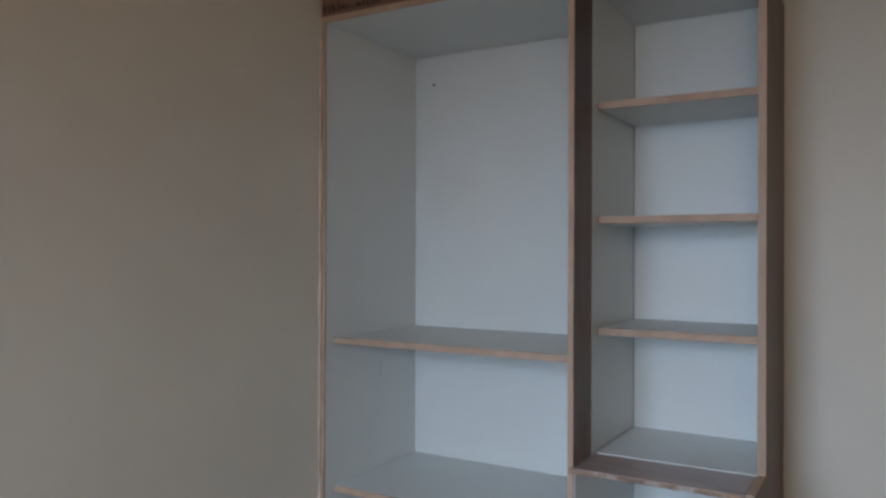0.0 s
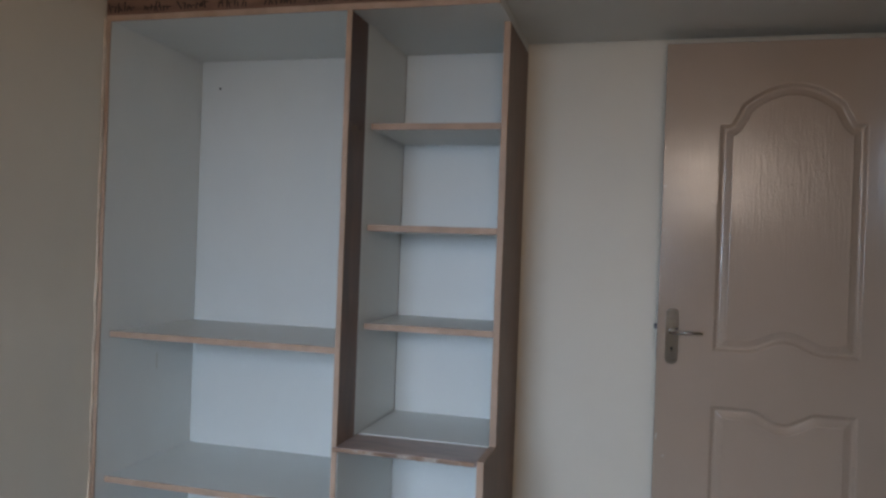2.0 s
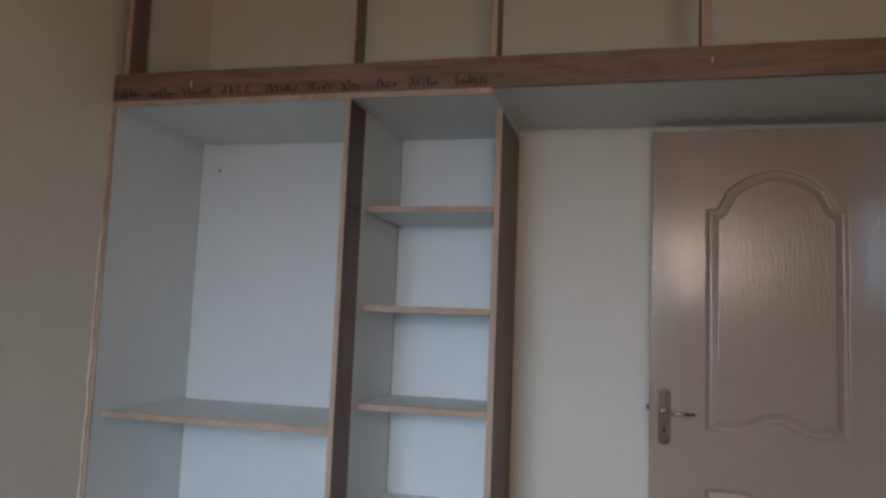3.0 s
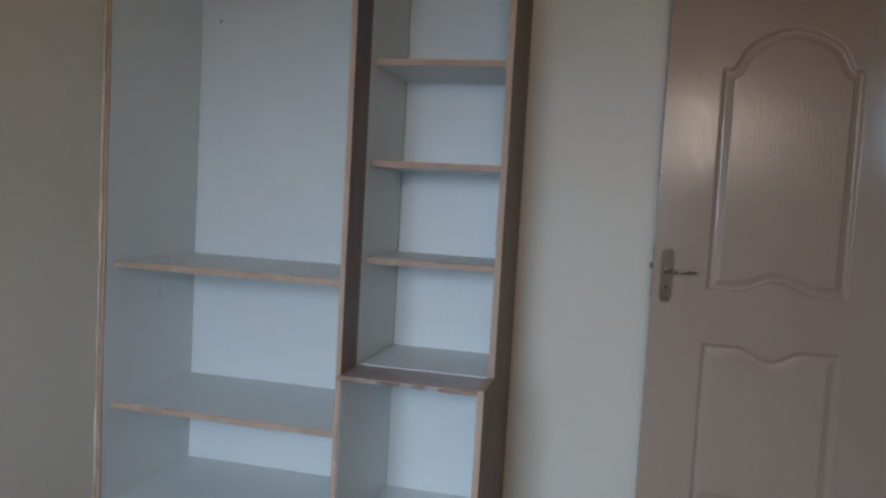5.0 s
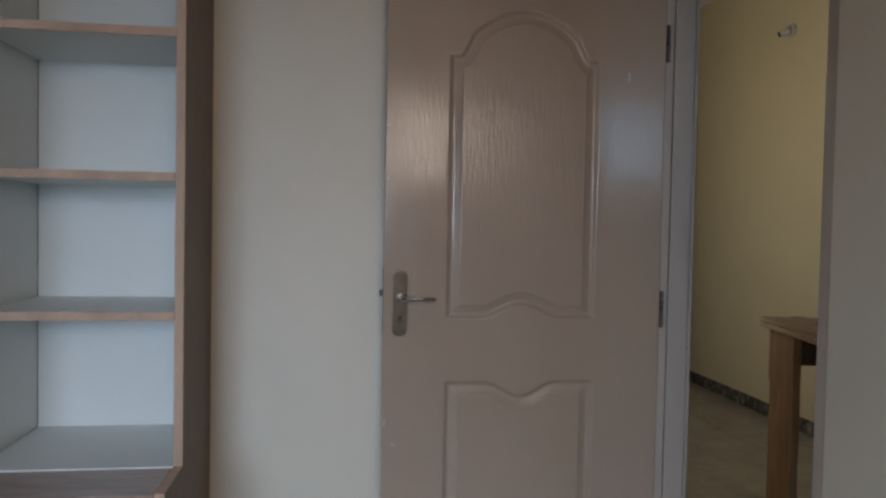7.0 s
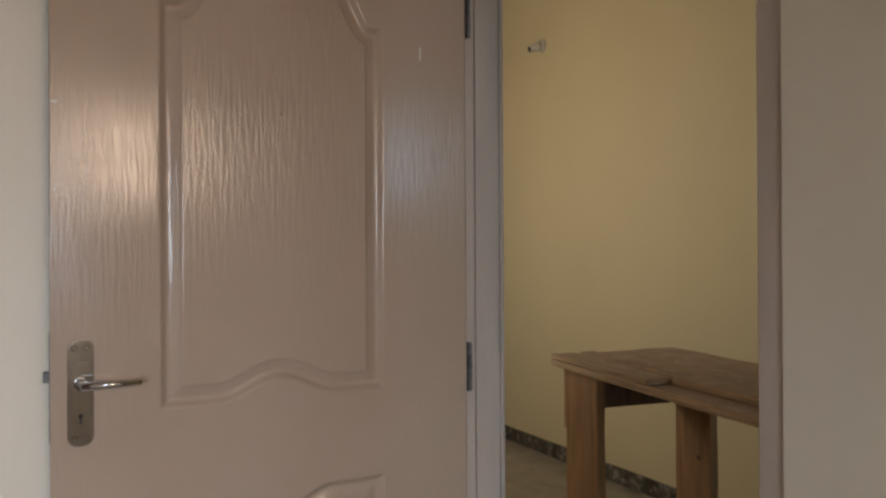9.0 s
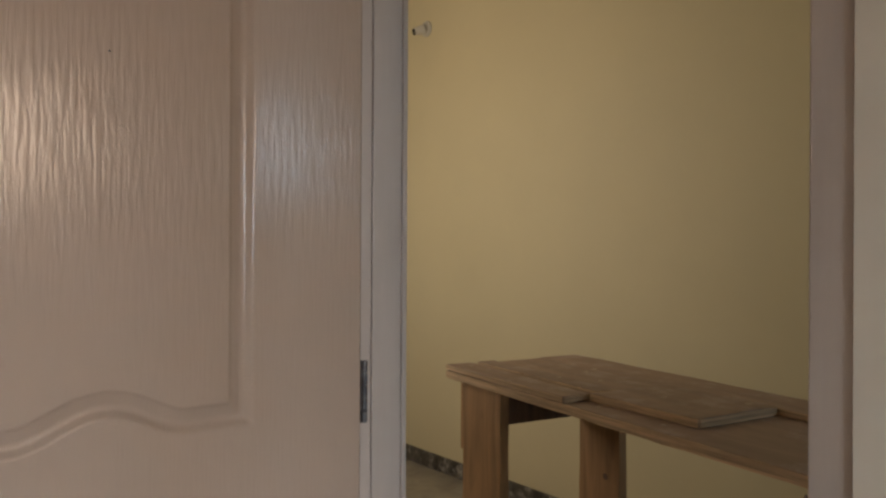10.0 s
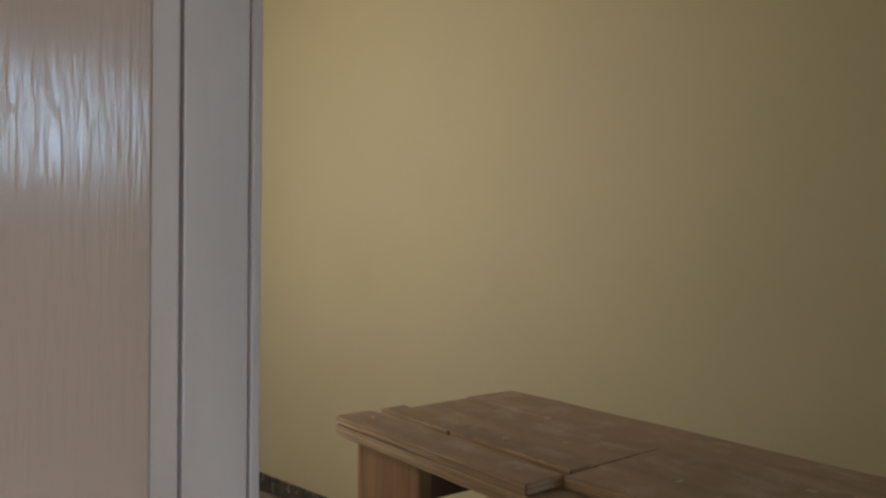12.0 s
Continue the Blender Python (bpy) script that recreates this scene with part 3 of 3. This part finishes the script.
# ---- hall fixtures ----
skirt = tagged(part("baseboard", box_bm(HALL_E - 0.006, HALL_E, HALL_S, HALL_N, 0.0, 0.088), PUTTY), "dark mottled marble skirting along the hall", "baseboard", kind="structure")
for k in range(53):
    y0 = HALL_S + k * 0.2
    b = box_bm(HALL_E - 0.017, HALL_E - 0.006, y0 + 0.0015, y0 + 0.1985, 0.002, 0.092)
    ob = part("tile", b, MARBLE, skirt)

box_t = thing("distribution_box", (HALL_E, 6.24, 2.145), "small grey open metal electrical box on the yellow wall", "electrical box")
for d in ((-0.02, 0.0, -0.15, 0.15, -0.115, 0.115),):
    box("back_plate", d, BOXMETAL, box_t)
for d in ((-0.05, -0.02, -0.15, -0.142, -0.115, 0.115), (-0.05, -0.02, 0.142, 0.15, -0.115, 0.115),
          (-0.05, -0.02, -0.142, 0.142, 0.107, 0.115), (-0.05, -0.02, -0.142, 0.142, -0.115, -0.107)):
    box("rim", d, BOXMETAL, box_t)
part("knockout", cylinder_bm(0.018, 0.004, 16, None, Matrix.Translation((-0.022, -0.07, 0.03)) @ Matrix.Rotation(radians(90), 4, "Y")), BLACK, box_t, "dark round knockout")

lamp = thing("lamp_holder", (HALL_E, 4.78, 2.605), "white plastic angled lamp holder without bulb", "lamp holder")
part("base", cylinder_bm(0.048, 0.016, 24, 0.044, Matrix.Translation((-0.008, 0, 0)) @ Matrix.Rotation(radians(-90), 4, "Y"), 0.003), PVC, lamp, smooth=False)
aim = Matrix.Translation((-0.045, 0.016, -0.012)) @ Matrix.Rotation(radians(-28), 4, "Z") @ Matrix.Rotation(radians(-108), 4, "Y")
part("holder", cylinder_bm(0.031, 0.062, 24, 0.022, aim, 0.003), PVC, lamp)
part("socket_mouth", cylinder_bm(0.018, 0.012, 20, None, aim @ Matrix.Translation((0, 0, 0.036))), BLACK, lamp, "dark open socket")

# ---- workbench ----
BX, BY, BA = 1.787, 3.088, 9.0
bench = thing("workbench", pose(BX, BY, 0, 0, 0, -BA), "rough carpenter's bench of old boards on plank legs", "workbench")
# local: x across (0 to 0.50), y along, from 0 southwards to -1.95
ZT = 0.898


def bpart(name, dims, mat, label="", bevel=0.002, parent=None, **kw):
    return box(name, dims, mat, parent or bench, label, bevel, **kw)


deck = bpart("top_board", (0.0, 0.52, -1.95, -0.004, ZT - 0.022, ZT), BENCHTOP, "dusty brown bench top", 0.002, cuts=12, jitter=0.0012)
bpart("front_edge", (-0.004, 0.0, -1.95, -0.004, ZT - 0.024, ZT - 0.001), PLYEDGE, "layered plywood edge", 0.0, deck, cuts=30, jitter=0.0012)
for x, y, w in ((0.012, -0.085, 0.212), (0.438, -0.135, 0.194), (0.012, -1.72, 0.20), (0.438, -1.72, 0.20)):
    bpart("leg", (x, x + 0.032, y - w, y, 0.0, ZT - 0.022), BENCHLEG, "raw orange timber plank leg", 0.003, cuts=8, jitter=0.0012)
part("knot", cylinder_bm(0.011, 0.0012, 12, None, Matrix.Translation((0.4376, -0.265, 0.56)) @ Matrix.Rotation(radians(90), 4, "Y")), BROWN, bench, "dark knot in a leg")
bpart("cleat", (0.012, 0.03, -0.084, -0.070, 0.66, ZT - 0.024), BENCHLEG, "thin timber cleat", 0.001)
for y in (-0.112, -1.795):
    bpart("apron", (0.046, 0.436, y - 0.03, y - 0.008, ZT - 0.165, ZT - 0.024), BROWN, "dark brown end board", 0.002)


def loose_board(x0, x1, y0, y1, thick, label, rz=0.0, seed=1, tilt=0.0, rise=0.0, ends=True):
    t = thing("board", Matrix.Translation((0, 0, 0)), label, "board", "boards on the workbench")
    t.matrix_world = pose(BX, BY, 0, 0, 0, -BA) @ pose((x0 + x1) / 2, (y0 + y1) / 2, ZT + 0.0015 + rise, tilt, 0, rz)
    a, b = (x1 - x0) / 2, (y1 - y0) / 2
    box("face", (-a, a, -b, b, 0.0, thick), BENCHTOP, t, "dusty worn face", 0.0015, cuts=10, jitter=0.0013, rnd=random.Random(seed))
    box("ply_edge", (-a - 0.0022, -a + 0.0006, -b + 0.002, b - 0.002, 0.001, thick - 0.0015), PLYEDGE, t, "layered plywood edge", 0, cuts=18, jitter=0.001,
        rnd=random.Random(seed + 7))
    if ends:
        box("ply_edge", (-a + 0.002, a - 0.002, -b - 0.0022, -b + 0.0006, 0.001, thick - 0.0015), PLYEDGE, t, "layered plywood edge", 0, cuts=8, jitter=0.001,
        rnd=random.Random(seed + 9))
    return t


loose_board(-0.002, 0.088, -0.607, 0.0, 0.017, "narrow dusty plywood strip on the workbench front", 0.0, 2)
loose_board(0.117, 0.181, -0.255, -0.004, 0.018, "short brown strip beside a groove on the workbench", 0.3, 3)
loose_board(0.115, 0.181, -0.598, -0.261, 0.019, "longer brown strip beside a groove on the workbench", -0.4, 9)
loose_board(0.184, 0.360, -0.600, -0.027, 0.017, "square brown board at the workbench end", 0.0, 4, ends=False)
loose_board(0.364, 0.517, -1.94, -0.012, 0.017, "long brown batten along the workbench back", 0.0, 6)
loose_board(0.083, 0.358, -0.958, -0.612, 0.021, "pale scuffed plywood board lying askew on the workbench", 2.5, 5)

rc = random.Random(21)
for px, py in ((0.30, -0.33), (0.36, -0.30), (0.05, -0.07), (0.16, -0.38), (0.24, -0.47), (0.10, -0.62), (0.2, -0.75), (0.05, -0.68), (0.33, -0.9), (0.05, -0.9)):
    bm = bmesh.new()
    bmesh.ops.create_icosphere(bm, subdivisions=1, radius=1)
    for v in bm.verts:
        v.co = Vector((v.co.x * rc.uniform(0.004, 0.010), v.co.y * rc.uniform(0.004, 0.012), max(-0.0005, v.co.z * rc.uniform(0.002, 0.005))))
    ob = tagged(part("wood_chip", bm, DEBRIS), "small pale wood chip on the workbench", "wood chip", "chips on the workbench")
    on = ZT + (0.0185 if px < 0.08 and py > -0.6 else 0.0205 if px < 0.17 and py > -0.6 else 0.0185 if py > -0.6 else 0.0215 if 0.1 < px < 0.34 and py > -0.93 else 0.0005)
    ob.matrix_world = pose(BX, BY, 0, 0, 0, -BA) @ pose(px, py, on, 0, 0, rc.uniform(0, 180))

# ---- far hall door, standing ajar by the yellow wall ----
FARWOOD = material("pale_door_edge_timber", (0.46, 0.31, 0.18), 0.55, grain=(30, 30, 3), dark=0.75, bump=0.25, rings=True)
FARFACE = material("dark_stained_door_face", (0.13, 0.075, 0.045), 0.5, grain=(20, 20, 2), dark=0.65, bump=0.2, rings=True)
BLUE = material("blue_ribbon", (0.02, 0.22, 0.36), 0.7, grain=(20, 20, 20), dark=0.8)
far = thing("door_2", pose(2.625, 5.90, 0.01, 0, 0, 76), "dark wooden hall door ajar beside the yellow wall", "door", kind="structure")
box("leaf", (0.006, 0.80, -0.018, 0.018, 0, 2.12), FARFACE, far, "dark stained door face", 0.002)
box("edge", (0.0, 0.0055, -0.0185, 0.0185, 0, 2.12), FARWOOD, far, "pale timber door edge", 0.001)
for z in (1.50, 1.24):
    part("knob", cylinder_bm(0.018, 0.05, 16, 0.024, Matrix.Translation((0.06, 0.045, z)) @ Matrix.Rotation(radians(-90), 4, "X"), 0.003), STEEL, far, "metal door knob")
box("lock_case", (0.03, 0.10, -0.045, -0.018, 0.98, 1.07), PVC, far, "pale rim lock", 0.003)
box("ribbon", (0.02, 0.05, 0.020, 0.024, 1.10, 1.42), BLUE, far, "blue ribbon on the knob", 0.001, cuts=6, jitter=0.002)
